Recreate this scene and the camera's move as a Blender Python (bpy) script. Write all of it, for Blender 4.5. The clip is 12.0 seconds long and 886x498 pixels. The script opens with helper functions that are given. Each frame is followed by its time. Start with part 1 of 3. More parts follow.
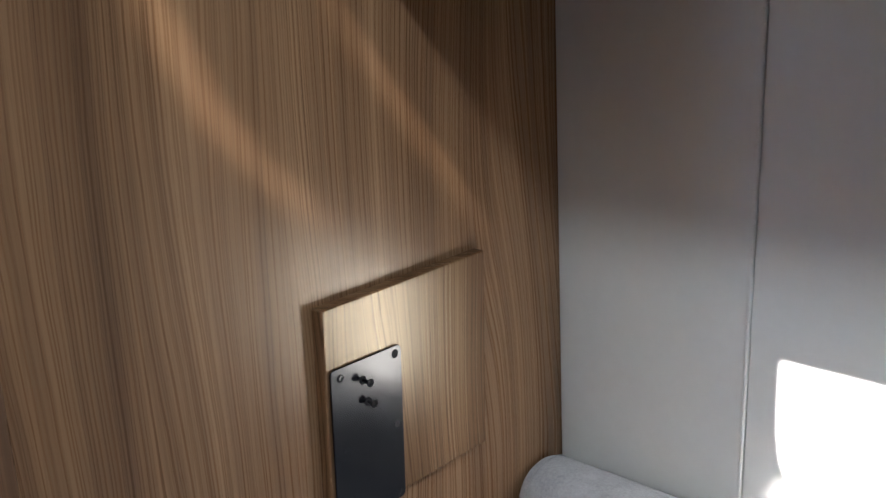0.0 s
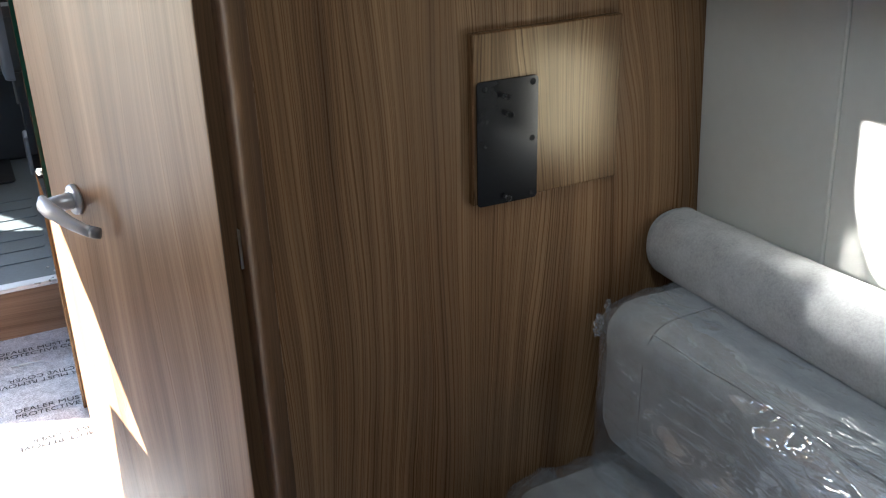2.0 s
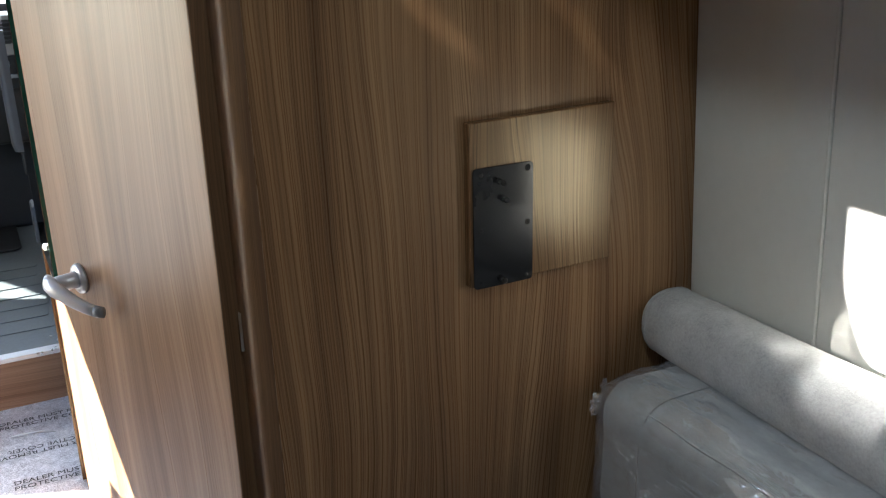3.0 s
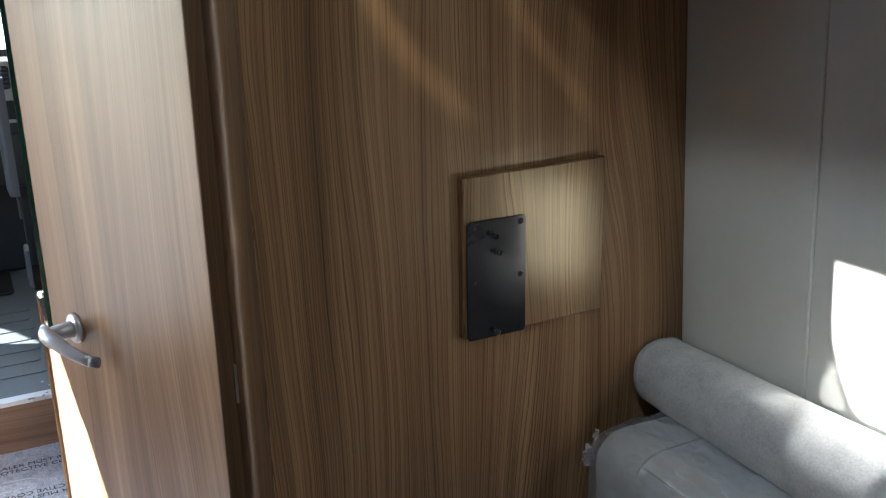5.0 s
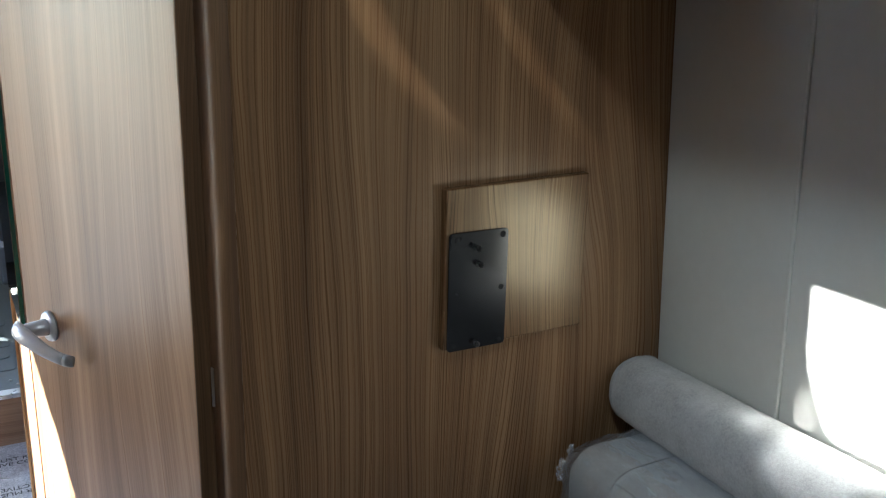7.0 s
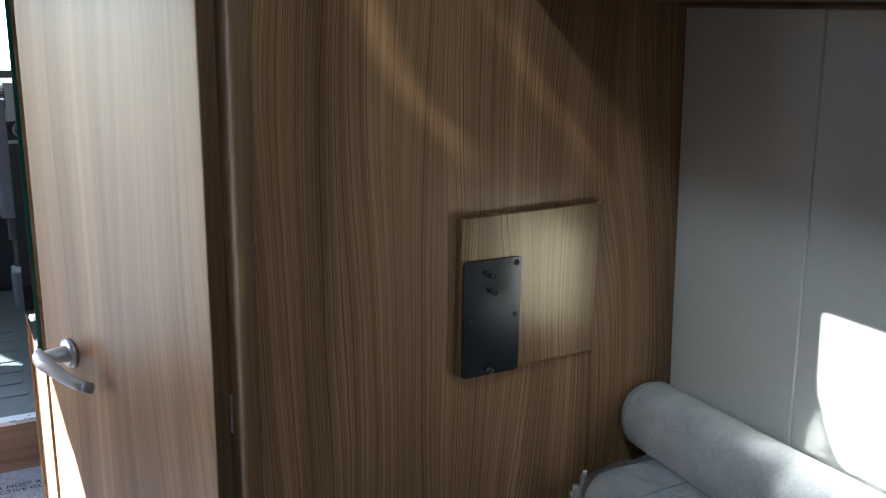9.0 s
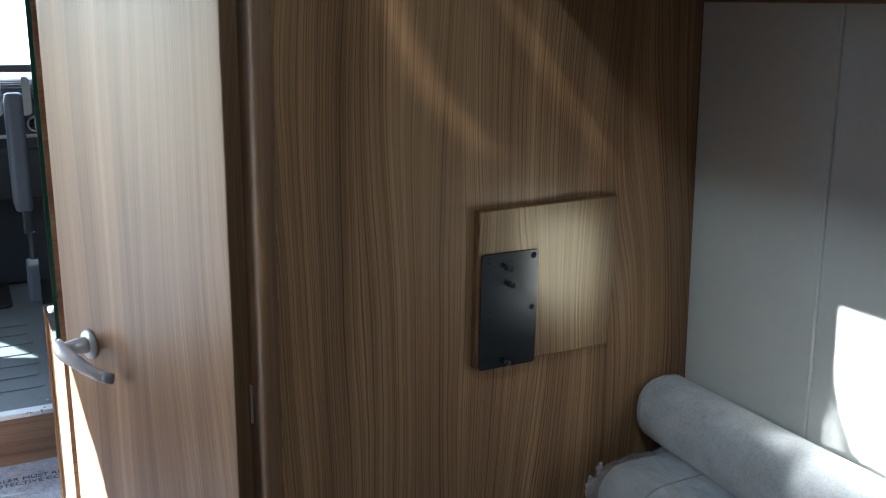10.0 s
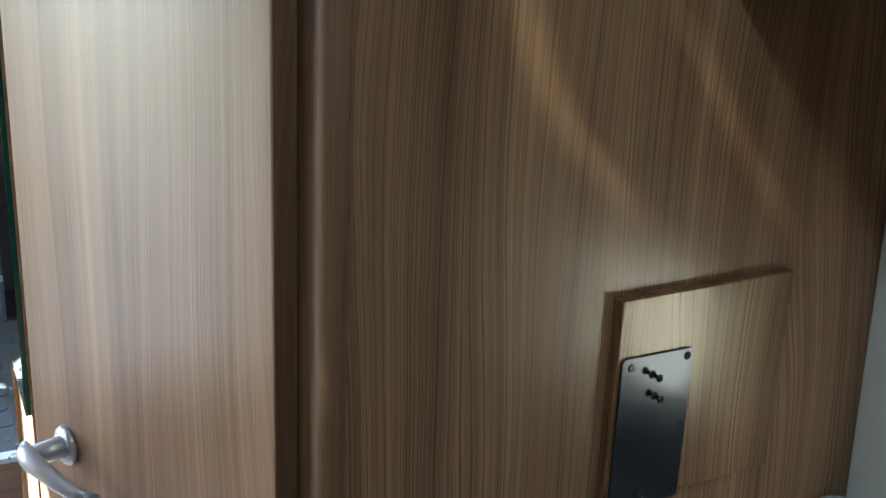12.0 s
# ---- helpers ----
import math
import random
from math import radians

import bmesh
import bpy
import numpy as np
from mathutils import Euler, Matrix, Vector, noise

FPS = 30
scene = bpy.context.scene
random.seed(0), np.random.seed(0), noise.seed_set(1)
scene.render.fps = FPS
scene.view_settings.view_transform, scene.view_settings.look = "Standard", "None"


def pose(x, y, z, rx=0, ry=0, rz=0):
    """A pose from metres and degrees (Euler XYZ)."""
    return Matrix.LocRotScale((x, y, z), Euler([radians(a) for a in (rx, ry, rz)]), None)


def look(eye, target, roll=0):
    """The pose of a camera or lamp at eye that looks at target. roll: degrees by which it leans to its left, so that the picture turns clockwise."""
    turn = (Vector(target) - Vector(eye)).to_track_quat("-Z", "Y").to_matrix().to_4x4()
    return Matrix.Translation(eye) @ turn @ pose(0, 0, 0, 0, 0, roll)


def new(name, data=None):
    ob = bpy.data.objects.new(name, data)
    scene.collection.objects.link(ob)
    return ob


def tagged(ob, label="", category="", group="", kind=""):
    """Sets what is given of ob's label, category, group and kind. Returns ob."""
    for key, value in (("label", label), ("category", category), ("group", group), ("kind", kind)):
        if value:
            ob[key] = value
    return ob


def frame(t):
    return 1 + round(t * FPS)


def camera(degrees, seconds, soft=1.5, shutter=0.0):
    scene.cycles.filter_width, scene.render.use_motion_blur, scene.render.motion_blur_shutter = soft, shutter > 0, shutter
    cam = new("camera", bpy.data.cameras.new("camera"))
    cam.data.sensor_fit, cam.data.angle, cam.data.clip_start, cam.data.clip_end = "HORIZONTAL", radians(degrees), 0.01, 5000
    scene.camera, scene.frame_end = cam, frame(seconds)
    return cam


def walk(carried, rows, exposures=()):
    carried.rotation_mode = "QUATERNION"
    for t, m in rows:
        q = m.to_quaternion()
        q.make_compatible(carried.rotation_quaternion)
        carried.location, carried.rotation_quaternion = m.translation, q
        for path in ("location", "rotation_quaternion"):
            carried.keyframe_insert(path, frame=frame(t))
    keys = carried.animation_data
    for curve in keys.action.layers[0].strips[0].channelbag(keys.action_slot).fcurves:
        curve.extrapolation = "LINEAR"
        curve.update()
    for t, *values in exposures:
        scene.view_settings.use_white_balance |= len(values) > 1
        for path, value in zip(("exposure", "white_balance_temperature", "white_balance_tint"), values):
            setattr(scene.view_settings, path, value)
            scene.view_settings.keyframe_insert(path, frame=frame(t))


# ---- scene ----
from mathutils import geometry

cam = camera(51.4, 12.0, soft=1.2, shutter=0.1)
PATH = [
    (0, (-1.001, -0.69, 1.366), (0.426, 0.6, 0.816), -1.2),
    (0.3, (-1.003, -0.686, 1.377), (0.277, 0.751, 0.833), -2.0),
    (0.5, (-0.985, -0.761, 1.382), (0.141, 0.787, 0.804), -0.5),
    (1, (-0.966, -0.948, 1.33), (-0.049, 0.689, 0.637), -0.3),
    (1.5, (-1.013, -1.046, 1.294), (-0.155, 0.588, 0.521), -1.2),
    (2, (-1.062, -1.13, 1.276), (-0.223, 0.511, 0.498), -1.5),
    (2.2, (-1.062, -1.141, 1.288), (-0.219, 0.513, 0.549), -1.5),
    (2.5, (-1.062, -1.152, 1.307), (-0.21, 0.52, 0.613), -1.6),
    (3, (-1.059, -1.146, 1.317), (-0.203, 0.537, 0.66), -1.5),
    (5, (-1.067, -1.156, 1.339), (-0.181, 0.543, 0.766), -1.2),
    (5.5, (-1.077, -1.162, 1.341), (-0.184, 0.539, 0.784), -0.7),
    (6, (-1.078, -1.166, 1.337), (-0.163, 0.523, 0.782), 0.2),
    (6.5, (-1.075, -1.159, 1.334), (-0.134, 0.518, 0.782), 1.1),
    (7, (-1.078, -1.154, 1.337), (-0.141, 0.526, 0.79), 1.3),
    (7.5, (-1.089, -1.157, 1.349), (-0.168, 0.538, 0.82), 1.1),
    (9.5, (-1.103, -1.166, 1.352), (-0.174, 0.532, 0.852), 1.1),
    (10, (-1.115, -1.168, 1.35), (-0.204, 0.537, 0.839), 1.1),
    (10.5, (-1.123, -1.184, 1.346), (-0.215, 0.52, 0.823), 1.2),
    (11, (-1.126, -1.181, 1.346), (-0.228, 0.525, 0.814), 1.0),
    (11.5, (-1.119, -1.076, 1.334), (-0.219, 0.616, 0.761), 1.8),
    (12, (-1.057, -0.723, 1.361), (-0.113, 0.956, 0.821), 2.5),
]
EXPOSURES = [(0.0, 4.45, 5950, 15), (0.5, 4.92, 4950, 3), (1.0, 4.52, 5250, 2), (1.5, 4.17, 5500, 3), (2.0, 3.72, 6000, 8), (3.0, 3.68, 6200, 8), (5.0, 3.65, 5950, 6), (7.0, 3.63, 5850, 5), (10.0, 3.62, 5500, 4), (11.0, 3.65, 5500, 3), (12.0, 3.75, 5500, 0)]
walk(cam, [(t, look(eye, target, roll)) for t, eye, target, roll in PATH], EXPOSURES)


# ---- world, sun, large lights ----
# Low sun that comes in from the open side of the van and travels across it.
SUN_DIR = Vector((0.92, -0.363, -0.34)).normalized()
world = bpy.data.worlds.new("world")
scene.world = world
world.use_nodes = True
wn = world.node_tree
wn.nodes.clear()
sky = wn.nodes.new("ShaderNodeTexSky")
sky.sky_type = "NISHITA"
sky.sun_disc = False
sky.dust_density, sky.air_density, sky.ozone_density = 0.1, 0.8, 3.0
sky.sun_elevation = math.asin(-SUN_DIR.z)
sky.sun_rotation = math.atan2(-SUN_DIR.x, -SUN_DIR.y)
bg = wn.nodes.new("ShaderNodeBackground")
bg.inputs["Strength"].default_value = 0.09
wout = wn.nodes.new("ShaderNodeOutputWorld")
wn.links.new(sky.outputs[0], bg.inputs["Color"])
wn.links.new(bg.outputs[0], wout.inputs["Surface"])

sun_data = bpy.data.lights.new("sun", "SUN")
sun_data.energy, sun_data.angle, sun_data.color = 5.0, radians(0.4), (1.0, 0.945, 0.84)
sun = new("sun", sun_data)
sun.matrix_world = look((0, 0, 0), SUN_DIR)


def area_light(name, eye, target, w, h, power, color, spread=180):
    """Area lamp for sky light at an opening, or for the added streaks."""
    d = bpy.data.lights.new(name, "AREA")
    d.shape, d.size, d.size_y, d.energy, d.color, d.spread = "RECTANGLE", w, h, power, color, radians(spread)
    ob = new(name, d)
    ob.matrix_world = look(eye, target)
    return ob


SKY_TINT = (0.88, 0.97, 0.97)
# strip lamp in front of the wall, wider than the window it stands for
area_light("side_window_light", (-2.02, -0.25, 1.56), (-1.02, -0.25, 1.10), 1.7, 0.24, 0.03, (0.97, 0.98, 0.91), 26)
area_light("roof_window_light", (-0.80, -0.80, 1.872), (-0.80, -0.80, 0.0), 0.15, 0.40, 0.50, SKY_TINT)
area_light("doorway_light", (-2.10, 1.33, 0.95), (-0.6, 0.5, 0.8), 0.6, 1.5, 0.95, (0.98, 0.98, 1.0))
area_light("windscreen_light", (-1.0, 3.95, 1.50), (-1.0, 1.0, 1.0), 1.9, 0.95, 2.6, (0.97, 0.98, 0.97))

# Unseen lamp, added to throw streaks like reflected sun on the partition.
area_light("added_streak_light", (-1.0, -3.6, 1.0), (-0.4, 0.0, 1.2), 0.016, 0.016, 0.40, (1.0, 0.88, 0.70), 60)


# ---- materials ----
def material(name):
    m = bpy.data.materials.new(name)
    m.use_nodes = True
    nt = m.node_tree
    bsdf = nt.nodes["Principled BSDF"]
    return m, nt, bsdf


def node(nt, kind, **values):
    n = nt.nodes.new(kind)
    for key, value in values.items():
        if key in n.inputs:
            n.inputs[key].default_value = value
    return n


def math_node(nt, op, a, b=None, clamp=False):
    n = nt.nodes.new("ShaderNodeMath")
    n.operation, n.use_clamp = op, clamp
    for i, v in enumerate((a, b)):
        if v is None:
            continue
        if isinstance(v, (int, float)):
            n.inputs[i].default_value = v
        else:
            nt.links.new(v, n.inputs[i])
    return n.outputs[0]


def ramp(nt, source, stops):
    n = nt.nodes.new("ShaderNodeValToRGB")
    el = n.color_ramp.elements
    el[0].position, el[0].color = stops[0][0], (*stops[0][1], 1)
    el[1].position, el[1].color = stops[-1][0], (*stops[-1][1], 1)
    for p, c in stops[1:-1]:
        e = el.new(p)
        e.color = (*c, 1)
    nt.links.new(source, n.inputs[0])
    return n.outputs[0]


def mapped(nt, scale, offset=(0, 0, 0), rot=(0, 0, 0)):
    tc = nt.nodes.new("ShaderNodeTexCoord")
    mp = nt.nodes.new("ShaderNodeMapping")
    mp.inputs["Scale"].default_value = scale
    mp.inputs["Location"].default_value = offset
    mp.inputs["Rotation"].default_value = rot
    nt.links.new(tc.outputs["Object"], mp.inputs["Vector"])
    return mp.outputs[0]


def noise_tex(nt, vec, scale, detail=3.0, rough=0.55, distortion=0.0):
    n = node(nt, "ShaderNodeTexNoise", Scale=scale, Detail=detail, Roughness=rough, Distortion=distortion)
    nt.links.new(vec, n.inputs["Vector"])
    return n.outputs[0]


def bump(nt, height, bsdf, strength, distance):
    b = node(nt, "ShaderNodeBump", Strength=strength, Distance=distance)
    nt.links.new(height, b.inputs["Height"])
    nt.links.new(b.outputs[0], bsdf.inputs["Normal"])


def mixed(nt, fac, a, b, blend="MIX"):
    n = nt.nodes.new("ShaderNodeMix")
    n.data_type, n.blend_type = "RGBA", blend
    for sock, v in ((n.inputs[0], fac), (n.inputs[6], a), (n.inputs[7], b)):
        if isinstance(v, (int, float)):
            sock.default_value = v
        elif isinstance(v, tuple):
            sock.default_value = (*v, 1)
        else:
            nt.links.new(v, sock)
    return n.outputs[2]


def laminate(name, along, seed, dark, mid, light, rough=0.36, line=0.55, pitch=1.0, gloss=0.33, tint=(1.0, 0.97, 0.93)):
    """Printed elm laminate: broad tone bands, cathedral figure and fine dark pores along one axis."""
    m, nt, bsdf = material(name)

    def stretch(a, b):
        s = [a, a, a]
        s[along] = b
        return tuple(s)

    # the grain runs along contours of a drifting sideways coordinate, which here and there folds into cathedrals
    drift = noise_tex(nt, mapped(nt, stretch(4.2, 0.75), (seed, seed * 0.7, seed * 0.3)), 1.0, 1.0, 0.4)
    slow = noise_tex(nt, mapped(nt, stretch(1.5, 0.8), (seed * 2.3, seed, seed * 1.9)), 1.0, 1.0, 0.4)
    wobble = noise_tex(nt, mapped(nt, stretch(24.0, 5.0), (seed, seed, seed)), 1.0, 2.0, 0.5)
    push = math_node(nt, "ADD", math_node(nt, "MULTIPLY", drift, 0.23), math_node(nt, "MULTIPLY", slow, 0.20))
    push = math_node(nt, "ADD", push, math_node(nt, "MULTIPLY", wobble, 0.006))
    tc = nt.nodes.new("ShaderNodeTexCoord")
    sep = nt.nodes.new("ShaderNodeSeparateXYZ")
    nt.links.new(tc.outputs["Object"], sep.inputs[0])
    across = sep.outputs[2 if along == 0 else 0]
    if along == 2:
        across = math_node(nt, "ADD", across, math_node(nt, "MULTIPLY", sep.outputs[1], 0.9))
    w = math_node(nt, "ADD", math_node(nt, "ADD", across, push), seed)

    def strand(scale, detail, rough):
        n = nt.nodes.new("ShaderNodeTexNoise")
        n.noise_dimensions = "1D"
        for key, value in (("Scale", scale), ("Detail", detail), ("Roughness", rough)):
            n.inputs[key].default_value = value
        nt.links.new(w, n.inputs["W"])
        return n.outputs[0]

    broad = noise_tex(nt, mapped(nt, stretch(1.0, 0.03), (seed * 1.1, seed * 0.9, seed)), 11.0, 2.0, 0.5)
    bands = strand(44.0, 3.0, 0.6)
    phase = math_node(nt, "ADD", math_node(nt, "MULTIPLY", w, 760.0 * pitch), math_node(nt, "MULTIPLY", strand(30.0, 2.0, 0.5), 26.0))
    rings = math_node(nt, "MULTIPLY", math_node(nt, "SINE", phase, 0.0), 0.035)
    lines = math_node(nt, "ADD", strand(330.0 * pitch, 4.0, 0.66), rings)
    hair = strand(640.0, 2.0, 0.6)
    pores = noise_tex(nt, mapped(nt, stretch(1.0, 0.006), (seed, 0, seed)), 1000.0, 2.0, 0.6)
    tone = math_node(nt, "MULTIPLY", broad, 0.62)
    tone = math_node(nt, "ADD", tone, math_node(nt, "MULTIPLY", bands, 0.28))
    tone = math_node(nt, "ADD", tone, math_node(nt, "MULTIPLY", lines, 0.20))
    col = ramp(nt, tone, [(0.42, dark), (0.56, mid), (0.71, light)])
    calm = ramp(nt, noise_tex(nt, mapped(nt, stretch(10.0, 0.5), (seed * 3.0, 1.0, seed)), 1.0, 2.0), [(0.36, (0.10, 0.10, 0.10)), (0.60, (1, 1, 1))])
    fine = ramp(nt, lines, [(0.34, (1, 1, 1)), (0.50, (0, 0, 0))])
    dash = ramp(nt, noise_tex(nt, mapped(nt, stretch(1.0, 0.045), (seed, seed * 0.4, seed)), 330.0, 3.0, 0.65), [(0.36, (0.15, 0.15, 0.15)), (0.58, (1, 1, 1))])
    fine = math_node(nt, "MULTIPLY", math_node(nt, "MULTIPLY", fine, dash), math_node(nt, "MULTIPLY", calm, line))
    col = mixed(nt, fine, col, tuple(c * 0.50 for c in dark))
    thin = ramp(nt, hair, [(0.34, (1, 1, 1)), (0.46, (0, 0, 0))])
    col = mixed(nt, math_node(nt, "MULTIPLY", thin, math_node(nt, "MULTIPLY", calm, line * 0.6)), col, tuple(c * 0.55 for c in dark))
    pore = ramp(nt, pores, [(0.32, (1, 1, 1)), (0.46, (0, 0, 0))])
    col = mixed(nt, math_node(nt, "MULTIPLY", pore, 0.25), col, tuple(c * 0.6 for c in dark))
    pale = ramp(nt, strand(190.0 * pitch, 3.0, 0.6), [(0.56, (0, 0, 0)), (0.70, (1, 1, 1))])
    col = mixed(nt, math_node(nt, "MULTIPLY", pale, math_node(nt, "MULTIPLY", dash, 0.22)), col, tuple(c * 1.18 for c in light))
    nt.links.new(col, bsdf.inputs["Base Color"])
    r = math_node(nt, "MULTIPLY_ADD", lines, 0.14)
    r.node.inputs[2].default_value = rough - 0.07
    nt.links.new(r, bsdf.inputs["Roughness"])
    # the printed pores are matt, the lacquer between them is not
    sheen = math_node(nt, "SUBTRACT", 1.0, math_node(nt, "MULTIPLY", math_node(nt, "MAXIMUM", fine, math_node(nt, "MULTIPLY", pore, 0.5)), 0.95), True)
    nt.links.new(math_node(nt, "MULTIPLY", sheen, gloss), bsdf.inputs["Specular IOR Level"])
    # the tint puts the warm glow of reflected sun into the highlights
    bsdf.inputs["Specular Tint"].default_value = (*tint, 1)
    bump(nt, math_node(nt, "ADD", lines, math_node(nt, "MULTIPLY", pores, 0.6)), bsdf, 0.12, 0.0006)
    return m


def plain(name, color, rough=0.5, metal=0.0, vary=0.12, grain=60.0, bump_k=0.05, dist=0.0008):
    """A surface with two scales of slight variation."""
    m, nt, bsdf = material(name)
    a = noise_tex(nt, mapped(nt, (1, 1, 1)), grain, 4.0, 0.6)
    b = noise_tex(nt, mapped(nt, (1, 1, 1), (3.1, 1.7, 0.4)), grain * 0.09, 3.0, 0.5)
    k = math_node(nt, "ADD", math_node(nt, "MULTIPLY", a, 0.5), math_node(nt, "MULTIPLY", b, 0.5))
    lo = tuple(max(0.0, c * (1 - vary)) for c in color)
    hi = tuple(min(1.0, c * (1 + vary)) for c in color)
    nt.links.new(ramp(nt, k, [(0.3, lo), (0.7, hi)]), bsdf.inputs["Base Color"])
    r = math_node(nt, "MULTIPLY_ADD", b, 0.16)
    r.node.inputs[2].default_value = max(0.02, rough - 0.08)
    nt.links.new(r, bsdf.inputs["Roughness"])
    bsdf.inputs["Metallic"].default_value = metal
    if bump_k:
        bump(nt, a, bsdf, bump_k, dist)
    return m


def fabric(name, color):
    m, nt, bsdf = material(name)
    v = mapped(nt, (1, 1, 1))
    weave = noise_tex(nt, mapped(nt, (1.0, 0.35, 1.0)), 900.0, 2.0, 0.7)
    fleck = noise_tex(nt, v, 230.0, 4.0, 0.7)
    blot = noise_tex(nt, v, 26.0, 4.0, 0.6)
    k = math_node(nt, "ADD", math_node(nt, "MULTIPLY", fleck, 0.55), math_node(nt, "MULTIPLY", blot, 0.45))
    nt.links.new(ramp(nt, k, [(0.32, tuple(c * 0.72 for c in color)), (0.5, color), (0.68, tuple(min(1, c * 1.22) for c in color))]), bsdf.inputs["Base Color"])
    bsdf.inputs["Roughness"].default_value = 0.92
    bsdf.inputs["Sheen Weight"].default_value = 0.25
    bump(nt, math_node(nt, "ADD", weave, fleck), bsdf, 0.35, 0.0009)
    return m


def clear_film(name, veil_k=0.30, gloss_k=0.18):
    """Thin polythene: clear, with a glossy skin and a milky veil that thickens in the creases."""
    m, nt, bsdf = material(name)
    out = nt.nodes["Material Output"]
    crease = noise_tex(nt, mapped(nt, (1.0, 0.20, 1.5), (0.3, 0.2, 0.9), (0.25, 0.1, 0.22)), 17.0, 3.0, 0.6, 0.8)
    fine = noise_tex(nt, mapped(nt, (1.0, 0.4, 1.2), (0, 0, 0), (0.2, 0.5, 0.1)), 42.0, 2.0, 0.6, 0.8)
    h = math_node(nt, "ADD", crease, math_node(nt, "MULTIPLY", fine, 0.30))
    gl = node(nt, "ShaderNodeBsdfGlossy", Roughness=0.055)
    gl.inputs["Color"].default_value = (0.95, 0.97, 1.0, 1)
    tr = nt.nodes.new("ShaderNodeBsdfTransparent")
    tr.inputs["Color"].default_value = (0.97, 0.98, 0.99, 1)
    veil = nt.nodes.new("ShaderNodeBsdfDiffuse")
    veil.inputs["Color"].default_value = (0.55, 0.59, 0.68, 1)
    b = node(nt, "ShaderNodeBump", Strength=0.85, Distance=0.012)
    nt.links.new(h, b.inputs["Height"])
    nt.links.new(b.outputs[0], gl.inputs["Normal"])
    m1 = nt.nodes.new("ShaderNodeMixShader")
    nt.links.new(math_node(nt, "MULTIPLY", ramp(nt, crease, [(0.35, (0.35, 0.35, 0.35)), (0.70, (1, 1, 1))]), veil_k), m1.inputs[0])
    nt.links.new(tr.outputs[0], m1.inputs[1])
    nt.links.new(veil.outputs[0], m1.inputs[2])
    fr = node(nt, "ShaderNodeFresnel", IOR=1.45)
    nt.links.new(b.outputs[0], fr.inputs["Normal"])
    m2 = nt.nodes.new("ShaderNodeMixShader")
    nt.links.new(math_node(nt, "MINIMUM", math_node(nt, "ADD", fr.outputs[0], gloss_k), 0.6), m2.inputs[0])
    nt.links.new(m1.outputs[0], m2.inputs[1])
    nt.links.new(gl.outputs[0], m2.inputs[2])
    nt.links.new(m2.outputs[0], out.inputs["Surface"])
    return m


ELM_DARK, ELM_MID, ELM_LIGHT = (0.086, 0.044, 0.0215), (0.174, 0.096, 0.0475), (0.290, 0.174, 0.091)
M_WALL = laminate("elm_laminate", 2, 1.3, ELM_DARK, ELM_MID, ELM_LIGHT, 0.28, 0.52, 1.25, 0.50, (1.0, 0.90, 0.72))
M_BOARD = laminate("elm_board", 2, 4.2, ELM_DARK, ELM_MID, ELM_LIGHT, 0.25, 1.20, 0.78, 0.70, (1.0, 0.86, 0.60))
# Same laminate as the wall, with brighter light put into its colours.
M_DOOR = laminate("elm_door_lightened", 2, 7.7, (0.150, 0.080, 0.043), (0.255, 0.145, 0.082), (0.385, 0.236, 0.140), 0.30, 0.16, 0.9, 0.24)
M_RISER = laminate("elm_riser", 0, 2.9, (0.20, 0.105, 0.055), (0.33, 0.185, 0.105), (0.43, 0.265, 0.165), 0.38, 0.45)
M_EDGE = laminate("elm_edging", 2, 9.1, ELM_DARK, tuple(c * 0.9 for c in ELM_MID), ELM_MID, 0.60, 0.2, 1.0, 0.38)
M_GREY = plain("grey_wallboard", (0.56, 0.555, 0.53), 0.42, 0, 0.035, 45.0, 0.04, 0.0006)
M_BEAD = plain("pale_plastic_bead", (0.58, 0.575, 0.55), 0.35, 0, 0.03, 45.0, 0.02, 0.0004)
M_CEIL = plain("ceiling_lining", (0.70, 0.70, 0.68), 0.6, 0, 0.04, 80.0, 0.08)
M_BLACK = plain("black_powder_coat", (0.010, 0.010, 0.012), 0.15, 0, 0.02, 60.0, 0.0)
M_BLACK.node_tree.nodes["Principled BSDF"].inputs["Specular IOR Level"].default_value = 0.36
M_HOLE = plain("dark_hole", (0.006, 0.006, 0.006), 0.8, 0, 0.1)
M_SCREW = plain("dark_zinc_screw", (0.06, 0.058, 0.056), 0.32, 1.0, 0.2)
M_STEEL = plain("brushed_steel", (0.55, 0.55, 0.55), 0.34, 1.0, 0.1, 200.0)
M_NICKEL = plain("satin_nickel_paint", (0.50, 0.50, 0.53), 0.40, 0.55, 0.05, 300.0, 0.03, 0.0003)
M_CAP = plain("grey_plastic_cap", (0.17, 0.175, 0.19), 0.45, 0, 0.08)
M_FABRIC = fabric("grey_upholstery", (0.37, 0.375, 0.39))
M_SEAM = fabric("grey_seam", (0.25, 0.25, 0.265))
M_FILM = clear_film("polythene_film")
# near-black that stands in for the shade in narrow gaps
M_GAP = plain("shadow_gap_black", (0.015, 0.013, 0.012), 0.8)
M_TRIM_ALU = plain("aluminium_edge", (0.75, 0.76, 0.78), 0.30, 1.0, 0.05, 250.0)
M_CABFLOOR = plain("cab_rubber_floor", (0.15, 0.175, 0.19), 0.5, 0, 0.15, 90.0, 0.15)
M_CABDARK = plain("dark_cab_plastic", (0.022, 0.023, 0.025), 0.5, 0, 0.2, 300.0, 0.15)
M_CABGREY = plain("grey_cab_plastic", (0.085, 0.088, 0.10), 0.55, 0, 0.1, 400.0, 0.1)
